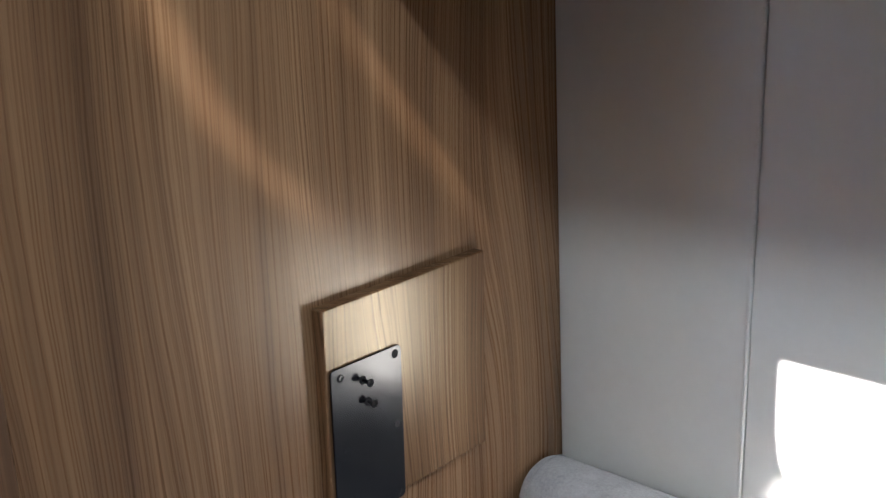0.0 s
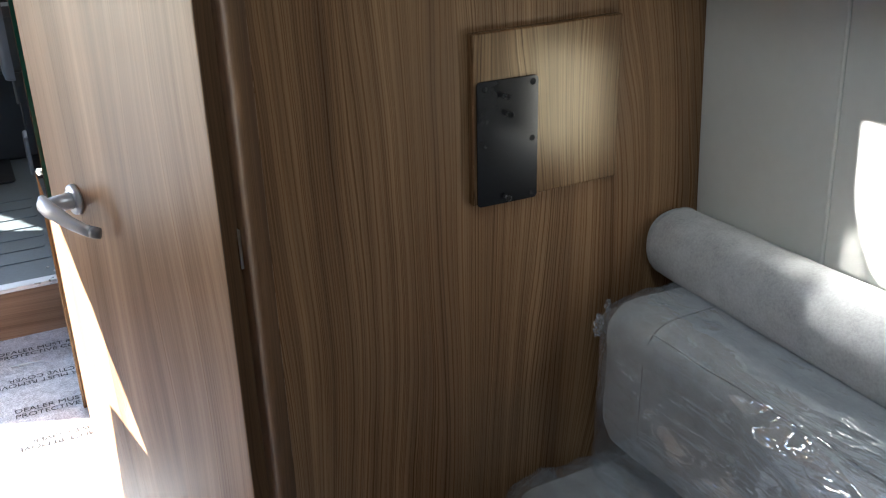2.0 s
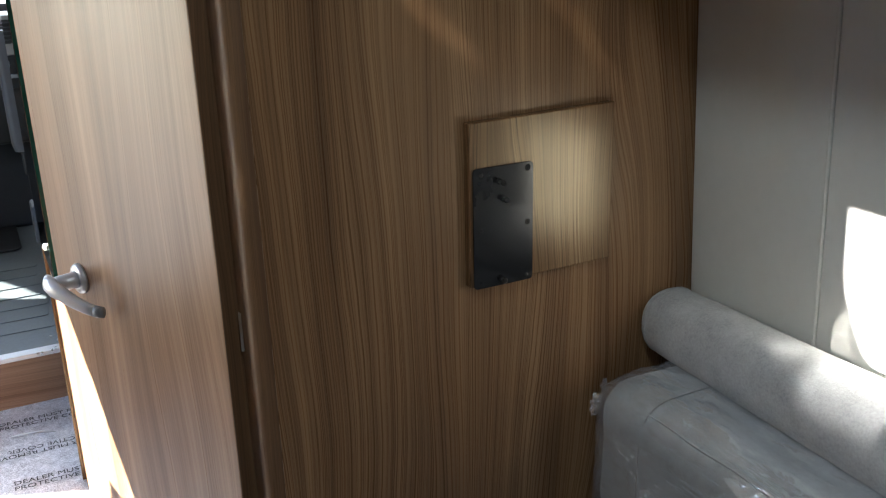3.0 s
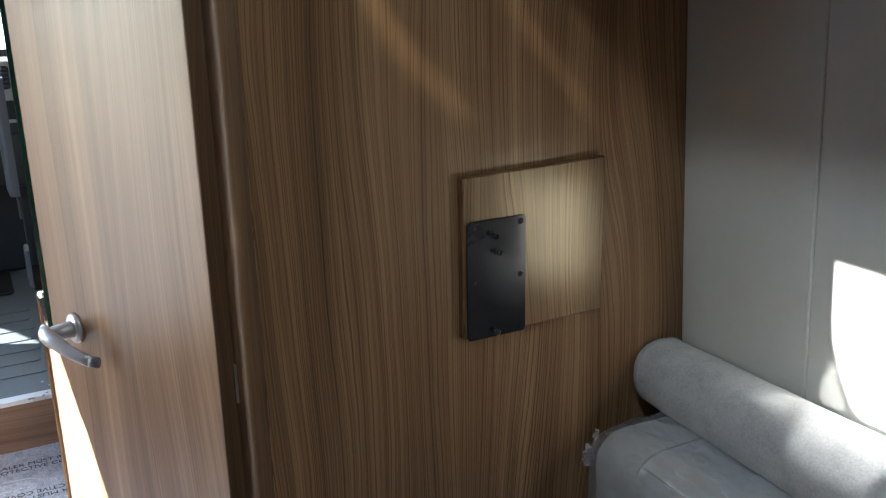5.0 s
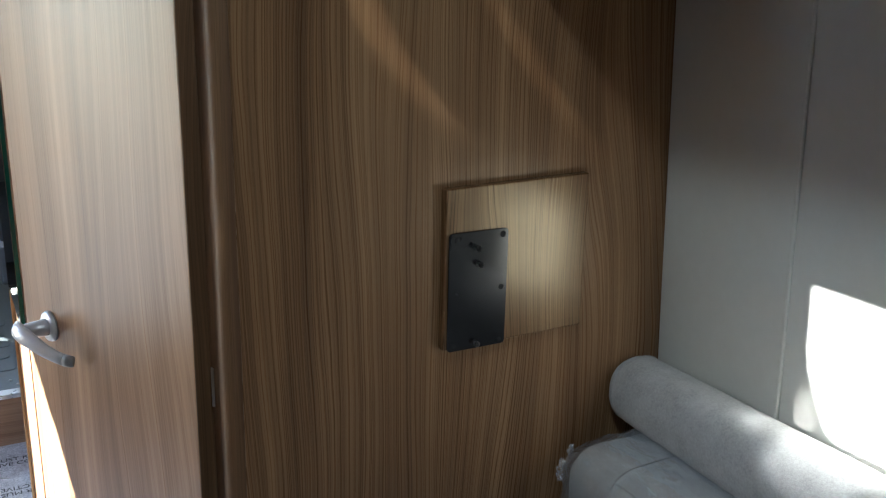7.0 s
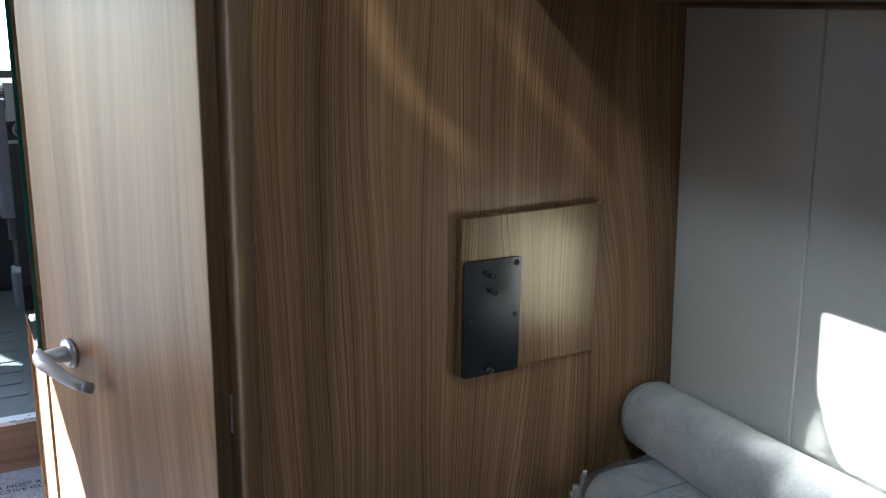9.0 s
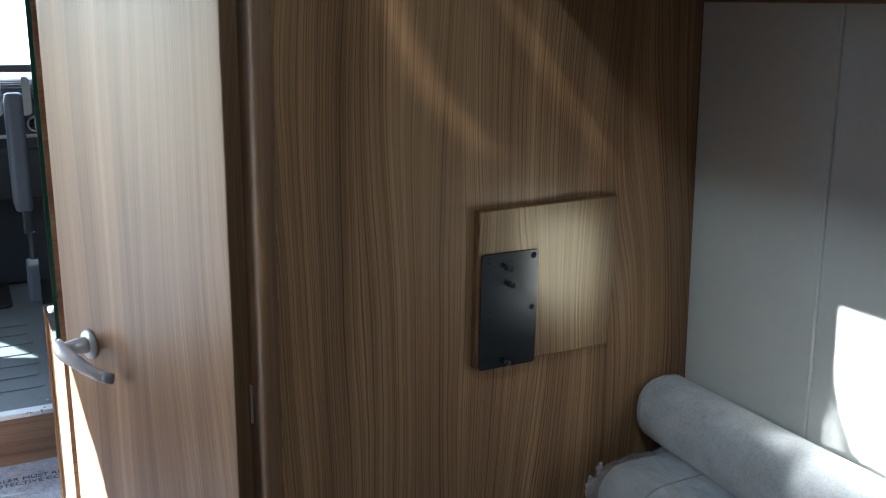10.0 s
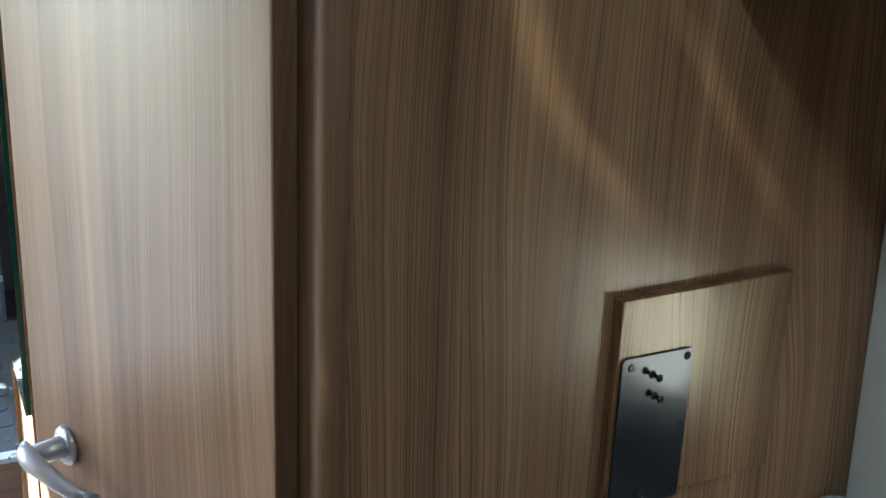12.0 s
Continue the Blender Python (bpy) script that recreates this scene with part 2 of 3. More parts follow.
M_CABLIGHT = plain("light_cab_plastic", (0.42, 0.43, 0.44), 0.5, 0, 0.08)
M_CLIP = plain("clear_plastic_clip", (0.72, 0.73, 0.72), 0.15, 0, 0.05)
M_INK = plain("printed_ink", (0.03, 0.03, 0.035), 0.7)

M_MIRROR, _nt, _b = material("mirror_glass")
_b.inputs["Base Color"].default_value = (0.86, 0.90, 0.88, 1)
_b.inputs["Metallic"].default_value, _b.inputs["Roughness"].default_value = 1.0, 0.015
M_GREEN = plain("green_glass_edge", (0.012, 0.10, 0.075), 0.12, 0, 0.25, 25.0, 0.0)


def carpet_material():
    m, nt, bsdf = material("flecked_carpet_under_film")
    v = mapped(nt, (1, 1, 1))
    fl = noise_tex(nt, v, 260.0, 3.0, 0.75)
    bl = noise_tex(nt, v, 40.0, 3.0, 0.6)
    k = math_node(nt, "ADD", math_node(nt, "MULTIPLY", fl, 0.7), math_node(nt, "MULTIPLY", bl, 0.3))
    nt.links.new(ramp(nt, k, [(0.38, (0.25, 0.25, 0.275)), (0.5, (0.53, 0.53, 0.565)), (0.62, (0.80, 0.80, 0.83))]), bsdf.inputs["Base Color"])
    bsdf.inputs["Roughness"].default_value = 0.55
    bsdf.inputs["Coat Weight"].default_value = 0.9
    bsdf.inputs["Coat Roughness"].default_value = 0.30
    bump(nt, fl, bsdf, 0.5, 0.003)
    return m


M_CARPET = carpet_material()


# ---- mesh helpers ----
def finish(name, bm, mat, smooth=False):
    bmesh.ops.recalc_face_normals(bm, faces=bm.faces[:])
    me = bpy.data.meshes.new(name)
    bm.to_mesh(me)
    bm.free()
    if smooth:
        for p in me.polygons:
            p.use_smooth = True
    me.materials.append(mat)
    return me


def part(name, bm, mat, parent=None, label="", smooth=False):
    """Links a bmesh as one mesh object, under a thing or a part if a parent is given."""
    ob = new(name, finish(name, bm, mat, smooth))
    if parent is not None:
        ob.parent = parent
    return tagged(ob, label)


def box(lo, hi, bevel=0.0, seg=2):
    bm = bmesh.new()
    bmesh.ops.create_cube(bm, size=1.0)
    lo, hi = Vector(lo), Vector(hi)
    for v in bm.verts:
        v.co = Vector([(lo[i] + hi[i]) / 2 + v.co[i] * (hi[i] - lo[i]) for i in range(3)])
    if bevel:
        bmesh.ops.bevel(bm, geom=bm.edges[:], offset=bevel, segments=seg, profile=0.5, affect="EDGES")
    return bm


def prism(poly, axis, a, b, bevel=0.0, seg=2):
    """A 2D outline pushed along an axis from a to b. The outline's two coordinates are the other axes in order."""
    bm = bmesh.new()

    def place(p, k):
        c = list(p)
        c.insert(axis, k)
        return Vector(c)

    lo = [bm.verts.new(place(p, a)) for p in poly]
    hi = [bm.verts.new(place(p, b)) for p in poly]
    bm.faces.new(lo)
    bm.faces.new(hi[::-1])
    n = len(poly)
    for i in range(n):
        bm.faces.new((lo[i], lo[(i + 1) % n], hi[(i + 1) % n], hi[i]))
    if bevel:
        bmesh.ops.recalc_face_normals(bm, faces=bm.faces[:])
        bmesh.ops.bevel(bm, geom=bm.edges[:], offset=bevel, segments=seg, profile=0.5, affect="EDGES")
    return bm


def rounded_outline(x0, z0, x1, z1, r, n=6):
    pts = []
    for cx, cz, a0 in ((x1 - r, z1 - r, 0), (x0 + r, z1 - r, 90), (x0 + r, z0 + r, 180), (x1 - r, z0 + r, 270)):
        for i in range(n + 1):
            a = radians(a0 + 90 * i / n)
            pts.append((cx + r * math.cos(a), cz + r * math.sin(a)))
    return pts


def turned(profile, centre, axis, n=24):
    """A lathe: profile rows (radius, height along the axis)."""
    bm = bmesh.new()
    axis = Vector(axis).normalized()
    q = Vector((0, 0, 1)).rotation_difference(axis)
    rows = []
    for r, h in profile:
        rows.append([bm.verts.new(Vector(centre) + q @ Vector((r * math.cos(2 * math.pi * i / n), r * math.sin(2 * math.pi * i / n), h))) for i in range(n)])
    for a, b in zip(rows, rows[1:]):
        for i in range(n):
            bm.faces.new((a[i], a[(i + 1) % n], b[(i + 1) % n], b[i]))
    bm.faces.new(rows[0][::-1])
    bm.faces.new(rows[-1])
    return bm


def swept(points, sections, n=16):
    """A tube with an elliptic section through points; sections rows (half width, half height)."""
    bm = bmesh.new()
    rows = []
    pts = [Vector(p) for p in points]
    for i, p in enumerate(pts):
        t = (pts[min(i + 1, len(pts) - 1)] - pts[max(i - 1, 0)]).normalized()
        side = t.cross(Vector((0, 0, 1)))
        side = side.normalized() if side.length > 1e-4 else Vector((1, 0, 0))
        up = side.cross(t).normalized()
        w, h = sections[i]
        rows.append([bm.verts.new(p + side * (w * math.cos(2 * math.pi * k / n)) + up * (h * math.sin(2 * math.pi * k / n))) for k in range(n)])
    for a, b in zip(rows, rows[1:]):
        for k in range(n):
            bm.faces.new((a[k], a[(k + 1) % n], b[(k + 1) % n], b[k]))
    bm.faces.new(rows[0][::-1])
    bm.faces.new(rows[-1])
    return bm


def thing(name, label, category, at=(0, 0, 0), group="", rz=0.0):
    ob = new(name)
    ob.empty_display_size = 0.05
    ob.matrix_world = pose(*at, 0, 0, rz)
    return tagged(ob, label, category, group)


def structure(name, bm, mat, label, smooth=False, category="wall"):
    return tagged(part(name, bm, mat, None, label, smooth), label, category, "", "structure")


# ---- the shell of the van ----
LEAN_K, CEIL_Z, FLOOR_Z = 0.05, 1.86, -0.11      # the outer wall leans in towards the top


def grey_x(z):
    return LEAN_K * (0.93 - z)


X_LEFT, Y_BACK, Y_FRONT, Y_STEP, CAB_Z = -2.05, -2.3, 3.9, 1.85, 0.063
floor = structure("floor", box((-2.3, Y_BACK, FLOOR_Z - 0.06), (0.2, Y_STEP, FLOOR_Z)), M_CARPET, "grey flecked carpet floor under printed protective film", category="floor")
structure("ceiling", box((-2.3, Y_BACK, CEIL_Z + 0.03), (0.3, 2.6, CEIL_Z + 0.08)), M_CEIL, "plain pale ceiling lining", category="ceiling")

roof_window = structure("window_roof", box((-0.91, -1.04, CEIL_Z + 0.019), (-0.69, -0.56, CEIL_Z + 0.0295), 0.002, 1), M_CABLIGHT, "pale frame of a small roof window", category="window")

# outer wall of pale grey panels, each with a rounded edge at the joint
wall_east = structure("wall_east", prism([(grey_x(FLOOR_Z) + 0.012, FLOOR_Z), (grey_x(FLOOR_Z) + 0.06, FLOOR_Z), (grey_x(CEIL_Z) + 0.06, CEIL_Z + 0.03), (grey_x(CEIL_Z) + 0.012, CEIL_Z + 0.03)], 1, Y_BACK, 2.0), M_GAP, "leaning outer wall behind pale grey panels")


def leaning(y0, y1, out, back, bevel):
    return prism([(grey_x(FLOOR_Z) - out, FLOOR_Z), (grey_x(FLOOR_Z) + back, FLOOR_Z), (grey_x(CEIL_Z) + back, CEIL_Z), (grey_x(CEIL_Z) - out, CEIL_Z)], 1, y0, y1, bevel, 2)


for y0, y1 in ((-0.2745, -0.0012), (-1.35, -0.2758), (Y_BACK, -1.352)):
    part("panel", leaning(y0, y1, 0.0, 0.011, 0.0007), M_GREY, wall_east)
part("joint_bead", leaning(-0.2748, -0.2690, 0.0035, 0.004, 0.0026), M_BEAD, wall_east, "slim rounded bead on the panel joint")

# wooden partition with a rounded free edge
wall_north = structure("wall_north", box((-0.746, 0.0, FLOOR_Z), (0.060, 0.03, CEIL_Z)), M_WALL, "elm laminate partition wall with vertical grain")
edge_poly = [(-0.7463, 0.0305), (-0.7463, 0.0)]
edge_poly += [(-0.7560 - 0.0145 * math.sin(radians(a)), 0.0140 - 0.0140 * math.cos(radians(a))) for a in range(0, 91, 10)]
edge_poly += [(-0.7735, 0.042), (-0.7745, 0.060), (-0.7463, 0.060)]
trim_1 = structure("trim_1", prism(edge_poly, 2, FLOOR_Z, CEIL_Z), M_EDGE, "rounded elm edging post of the partition", category="trim")


def sheet(bm, loops):
    """Fills an outline round its holes with triangles."""
    vs = [bm.verts.new(p) for loop in loops for p in loop]
    for tri in geometry.tessellate_polygon(loops):
        bm.faces.new([vs[i] for i in tri])


def wall_with_holes(name, x0, x1, y0, y1, z1, holes, mat, label):
    """A side wall as strips round outline openings, pushed to its thickness."""
    bm, loops = bmesh.new(), []
    for loop in [[(y0, FLOOR_Z), (y1, FLOOR_Z), (y1, z1), (y0, z1)]] + holes:
        loops.append([Vector((x0, *p)) for p in loop])
    sheet(bm, loops)
    geo = bmesh.ops.extrude_face_region(bm, geom=bm.faces[:])
    bmesh.ops.translate(bm, vec=(x1 - x0, 0, 0), verts=[g for g in geo["geom"] if isinstance(g, bmesh.types.BMVert)])
    return structure(name, bm, mat, label)


# opening in the unseen curtain, shaped back from the sun patch on the wall
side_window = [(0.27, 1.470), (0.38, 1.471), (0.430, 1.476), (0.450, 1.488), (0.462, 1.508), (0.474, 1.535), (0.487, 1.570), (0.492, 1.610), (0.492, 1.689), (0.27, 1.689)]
# added slits that dim the sun: a faded lower edge, a faint leaf beside
fade_rng = random.Random(5)
fade_slits = [(0.27, 0.422 - 0.0016 * k + 0.010 * fade_rng.uniform(-1, 1), 1.4665 - 0.004 * k, 0.00048 * (1 - k / 21) ** 1.3 + 0.00004) for k in range(19)]
leaf_slits = [(0.466 + 0.0014 * k, 0.512 - abs(k - 4) * (0.0010 if k < 4 else 0.0032), 1.4550 + 0.0090 * k, 0.0006) for k in range(10)]
sun_slits = [[(a, z), (b, z), (b, z + h), (a, z + h)] for a, b, z, h in fade_slits + leaf_slits if b > a]
# unseen openings, outlines cut to shape the sun on door, floor and cab floor
doorway = [(0.833, 0.705), (0.938, 0.746), (0.953, 0.54), (0.963, 0.185), (1.680, 0.185), (1.680, 1.75), (1.27, 1.75), (0.998, 1.088), (0.953, 0.985), (0.936, 0.955), (0.906, 0.877), (0.870, 0.80)]
cab_sun_gap = [(3.071, 0.422), (2.923, 0.463), (2.772, 0.495), (2.779, 0.459), (2.807, 0.418)]
wall_with_holes("wall_west", X_LEFT, X_LEFT - 0.03, Y_BACK, Y_FRONT, CEIL_Z + 0.03, [[(0.22, 1.36), (0.60, 1.36), (0.60, 1.71), (0.22, 1.71)], doorway, cab_sun_gap], M_WALL, "unseen elm side wall, window and doorway cut to fit the sun patches")


def sun_shaping_curtain():
    """An unseen curtain that shapes the sun patch; built as columns between the gaps' heights."""
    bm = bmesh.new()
    holes = [side_window] + sun_slits
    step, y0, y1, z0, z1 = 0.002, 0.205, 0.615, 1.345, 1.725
    count = int(round((y1 - y0) / step))
    for i in range(count):
        a = y0 + (y1 - y0) * i / count
        b = y0 + (y1 - y0) * (i + 1) / count
        mid = (a + b) / 2
        cuts = []
        for hole in holes:
            zs = []
            for (ya, za), (yb, zb) in zip(hole, hole[1:] + hole[:1]):
                if (ya > mid) != (yb > mid):
                    zs.append(za + (zb - za) * (mid - ya) / (yb - ya))
            zs.sort()
            cuts += list(zip(zs[::2], zs[1::2]))
        low = z0
        for c0, c1 in sorted(cuts) + [(z1, z1)]:
            if c0 > low:
                vs = [bm.verts.new((X_LEFT + 0.002, y, z)) for y, z in ((a, low), (b, low), (b, c0), (a, c0))]
                bm.faces.new(vs)
            low = max(low, c1)
    return bm


tagged(part("curtain", sun_shaping_curtain(), M_CEIL, None), "unseen pale curtain, cut to shape the sun patch on the wall", "curtain")
# rear wall with an added opening; its slit mask throws streaks onto the partition
def pierced(y0, y1, outline, holes):
    bm, loops = bmesh.new(), []
    for loop in [outline] + holes:
        loops.append([Vector((p[0], y0, p[1])) for p in loop])
    sheet(bm, loops)
    geo = bmesh.ops.extrude_face_region(bm, geom=bm.faces[:])
    bmesh.ops.translate(bm, vec=(0, y1 - y0, 0), verts=[g for g in geo["geom"] if isinstance(g, bmesh.types.BMVert)])
    return bm


def streak_slit(points):
    """A slanting slit along points, each with its half width."""
    left, right = [], []
    for i, (p, w) in enumerate(points):
        a, b = Vector(points[max(i - 1, 0)][0]), Vector(points[min(i + 1, len(points) - 1)][0])
        side = Vector((-(b - a).y, (b - a).x)).normalized() * w
        left.append(tuple(Vector(p) + side))
        right.append(tuple(Vector(p) - side))
    return left + right[::-1]


STREAK_OPENING = [(-1.25, 0.85), (-0.45, 0.85), (-0.45, 1.40), (-1.25, 1.40)]
structure("wall_south", pierced(Y_BACK - 0.04, Y_BACK, [(-2.3, FLOOR_Z), (0.3, FLOOR_Z), (0.3, CEIL_Z + 0.05), (-2.3, CEIL_Z + 0.05)], [STREAK_OPENING]), M_WALL, "plain unseen elm rear wall, cut open for the streak lamp")
STREAK_LAMP_AT = Vector((-1.0, -3.6, 1.0))


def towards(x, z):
    """Where a ray from the added lamp to the partition point crosses the mask."""
    k = (Y_BACK - 0.02 - STREAK_LAMP_AT.y) / -STREAK_LAMP_AT.y
    return STREAK_LAMP_AT.x + (x - STREAK_LAMP_AT.x) * k, STREAK_LAMP_AT.z + (z - STREAK_LAMP_AT.z) * k


STREAK_SLITS = [streak_slit([(towards(x, z), w) for x, z, w in row]) for row in (
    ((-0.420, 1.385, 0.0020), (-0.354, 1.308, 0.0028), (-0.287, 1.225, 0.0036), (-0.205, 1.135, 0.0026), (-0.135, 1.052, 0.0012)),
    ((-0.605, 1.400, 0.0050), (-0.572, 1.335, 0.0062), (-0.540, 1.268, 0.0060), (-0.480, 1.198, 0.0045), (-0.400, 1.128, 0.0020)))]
structure("streak_mask", pierced(Y_BACK - 0.022, Y_BACK - 0.018, [(-1.2505, 0.8495), (-0.4495, 0.8495), (-0.4495, 1.4005), (-1.2505, 1.4005)], STREAK_SLITS), M_CEIL, "unseen mask with slits that throw light streaks on the partition", category="window")
structure("wall_washroom", box((-0.90, 1.32, FLOOR_Z), (0.2, 1.345, CEIL_Z)), M_WALL, "elm partition behind the door")


# ---- the door ----
def build_door():
    door = thing("washroom_door", "elm laminate door, colours lightened to look lit, ajar with a satin lever handle", "door", (-0.800, 0.047, 0.0), "", 0.0)
    ang = math.degrees(math.atan2(0.573, -0.186))
    door.matrix_world = pose(-0.800, 0.047, 0.0, 0, 0, ang)
    # local x runs along the leaf, local y points away from the visible face (negative: into the leaf)
    leaf = part("leaf", box((0.0, -0.027, -0.09), (0.558, 0.0, 1.83), 0.0018, 2), M_DOOR, door)
    part("edging", box((-0.0012, -0.0265, -0.089), (0.0015, -0.0006, 1.829), 0.0004, 1), M_EDGE, door, "dark brown edging strip on the hinge side")
    # handle
    hx, hz = 0.455, 0.758
    part("rose", turned([(0.0, 0.0), (0.0272, 0.0), (0.0272, 0.004), (0.0255, 0.0075), (0.021, 0.009), (0.0, 0.009)], (hx, 0.0, hz), (0, 1, 0), 36), M_NICKEL, door, "round satin grey rose", True)
    part("neck", turned([(0.0, 0.006), (0.0155, 0.006), (0.0145, 0.016), (0.0140, 0.048), (0.0, 0.048)], (hx, 0.0, hz), (0, 1, 0), 28), M_NICKEL, door, "", True)
    pts = [(hx + 0.017, 0.046, hz + 0.004), (hx + 0.014, 0.050, hz + 0.004), (hx + 0.004, 0.0545, hz + 0.003), (hx - 0.012, 0.0545, hz), (hx - 0.034, 0.050, hz - 0.006), (hx - 0.061, 0.042, hz - 0.016), (hx - 0.086, 0.033, hz - 0.023), (hx - 0.100, 0.027, hz - 0.026)]
    secs = [(0.005, 0.008), (0.0090, 0.0140), (0.0110, 0.0165), (0.0112, 0.0165), (0.0100, 0.0145), (0.0088, 0.0122), (0.0080, 0.0108), (0.0077, 0.0104)]
    lever = part("lever", swept(pts, secs, 20), M_NICKEL, door, "satin grey curved lever", True)
    part("end_cap", swept([(hx - 0.1002, 0.027, hz - 0.026), (hx - 0.107, 0.0225, hz - 0.0272), (hx - 0.113, 0.0175, hz - 0.0280)], [(0.0079, 0.0106), (0.0078, 0.0104), (0.0070, 0.0095)], 20), M_CAP, lever, "darker plastic end of the lever", True)
    return door


build_door()
# near-black strip added where the door gap lies in shade
structure("door_gap_shade", box((-0.7735, 0.061, FLOOR_Z), (-0.74, 0.075, CEIL_Z)), M_GAP, "near-black strip for the shade in the gap between door and post", category="trim")

hinge = thing("door_hinge", "small bright steel hinge in the door gap", "hinge", (-0.7755, 0.046, 0.757))
part("knuckle", turned([(0.0, 0.0), (0.0018, 0.0), (0.0022, 0.001), (0.0022, 0.057), (0.0018, 0.058), (0.0, 0.058)], (0, 0, 0), (0, 0, 1), 14), M_STEEL, hinge, "", True)
part("flap", box((0.0, 0.0, 0.001), (0.004, 0.010, 0.057)), M_STEEL, hinge)


# ---- television mounting board and bracket plate ----
mount = thing("mounting_board", "square elm board screwed to the partition", "board", (-0.310, 0.0, 0.9325))
part("board", prism([(-0.129, -0.1285), (0.129, -0.1260), (0.129, 0.1280), (-0.129, 0.1225)], 1, -0.0155, 0.001, 0.0022, 3), M_BOARD, mount)

bracket = thing("bracket_plate", "black powder-coated steel bracket plate with loose screws on the board", "bracket", (-0.3825, -0.0155, 0.8945))
part("plate", prism(rounded_outline(-0.0515, -0.0935, 0.0515, 0.0935, 0.0065), 1, -0.0032, -0.0002, 0.0004, 1), M_BLACK, bracket)
for hx, hz, r in ((0.0415, 0.0845, 0.0050), (0.0415, 0.0005, 0.0044)):
    part("hole", turned([(0.0, 0.0), (r, 0.0), (r, 0.0006), (0.0, 0.0006)], (hx, -0.0030, hz), (0, -1, 0), 20), M_HOLE, bracket)
for hx, hz, r in ((-0.0385, 0.0825, 0.0048), (-0.0375, -0.0015, 0.0026), (-0.0395, -0.0845, 0.0032), (0.0415, -0.0855, 0.0034)):
    s = part("countersunk_screw", turned([(0.0, 0.0), (r, 0.0), (r * 0.9, 0.0008), (r * 0.4, 0.0009), (0.0, 0.0005)], (hx, -0.0031, hz), (0, -1, 0), 18), M_BLACK, bracket, "", True)


def loose_screw(x, z, length):
    part("screw_hole", turned([(0.0, 0.0), (0.0048, 0.0), (0.0048, 0.0007), (0.0, 0.0007)], (x, -0.0030, z), (0, -1, 0), 20), M_HOLE, bracket)
    shank = part("loose_screw", turned([(0.0, 0.0), (0.0022, 0.0), (0.0022, length - 0.003), (0.0044, length - 0.0012), (0.0046, length), (0.0030, length + 0.0012), (0.0, length + 0.0014)], (x, -0.0030, z), (0, -1, 0), 20), M_SCREW, bracket, "cross-head screw standing proud", True)
    for w, h in ((0.0028, 0.0007), (0.0007, 0.0028)):
        part("slot", box((x - w, -0.0030 - length - 0.0018, z - h), (x + w, -0.0030 - length - 0.0008, z + h)), M_HOLE, shank)


loose_screw(-0.0075, 0.0700, 0.0125)
loose_screw(-0.0010, 0.0430, 0.0105)
loose_screw(-0.0035, -0.0840, 0.0095)


# ---- overhead locker over the seat ----
locker = thing("overhead_locker", "elm overhead locker with a pale underside", "locker", (-0.02, -0.9, 1.372))
part("body", prism([(-0.02, 0.0), (-0.30, 0.004), (-0.36, 0.09), (-0.37, 0.48), (-0.02, 0.48)], 1, -1.2, 0.897, 0.004, 1), M_EDGE, locker)
part("lip", box((-0.022, -1.2, -0.009), (0.0, 0.896, 0.001), 0.004, 2), M_EDGE, locker)


# ---- seat, cushions ----
def soft_box(lo, hi, r, cuts, lump, seed):
    """A stuffed block: rounded edges, slight swelling and dents."""
    bm = bmesh.new()
    bmesh.ops.create_cube(bm, size=1.0)
    bmesh.ops.subdivide_edges(bm, edges=bm.edges[:], cuts=cuts, use_grid_fill=True)
    lo, hi = Vector(lo), Vector(hi)
    c, half = (lo + hi) / 2, (hi - lo) / 2
    for v in bm.verts:
        p = Vector([v.co[i] * 2 * half[i] for i in range(3)])
        inner = Vector([max(-(half[i] - r), min(half[i] - r, p[i])) for i in range(3)])
        out = p - inner
        if out.length > 1e-6:
            out = out.normalized() * r
        q = inner + out
        k = noise.noise(Vector((q.x * 7 + seed, q.y * 5, q.z * 7)))
        k2 = noise.noise(Vector((q.x * 21 + seed, q.y * 17, q.z * 21)))
        v.co = c + q + out.normalized() * (lump * k + lump * 0.35 * k2) if out.length > 0 else c + q
    return bm


def film_wrap(lo, hi, r, cuts, amp, seed, sag=0.0):
    """Loose plastic film: a rounded block with sharp ridged folds that run across it."""
    bm = soft_box(lo, hi, r, cuts, 0.0, seed)
    bm.normal_update()
    lo, hi = Vector(lo), Vector(hi)
    for v in bm.verts:
        p = v.co
        a = noise.noise(Vector((p.x * 6 + p.z * 5 + seed, p.y * 3.2 - p.z * 4, seed)))
        b = noise.noise(Vector((p.x * 14 - p.z * 9, p.y * 11 + p.z * 8 + seed, seed * 2)))
        c = noise.noise(Vector((p.x * 34, p.y * 26 + p.x * 12, p.z * 34 + seed)))
        ridge = (1 - abs(a)) ** 6 * 1.0 + (1 - abs(b)) ** 5 * 0.55 + (1 - abs(c)) ** 3 * 0.22
        v.co = p + v.normal * (amp * (ridge - 0.25))
        if sag and v.normal.z < 0.2:
            k = (p.z - lo.z) / (hi.z - lo.z)
            v.co.x -= sag * (1 - k) * (0.4 + a)
    return bm


bench = thing("bench_seat", "low bench base under the wrapped cushions", "bench", (-0.3, -1.1, 0.0))
part("base", box((-0.12, -1.1, FLOOR_Z), (0.30, 1.095, 0.14), 0.003, 2), M_EDGE, bench)


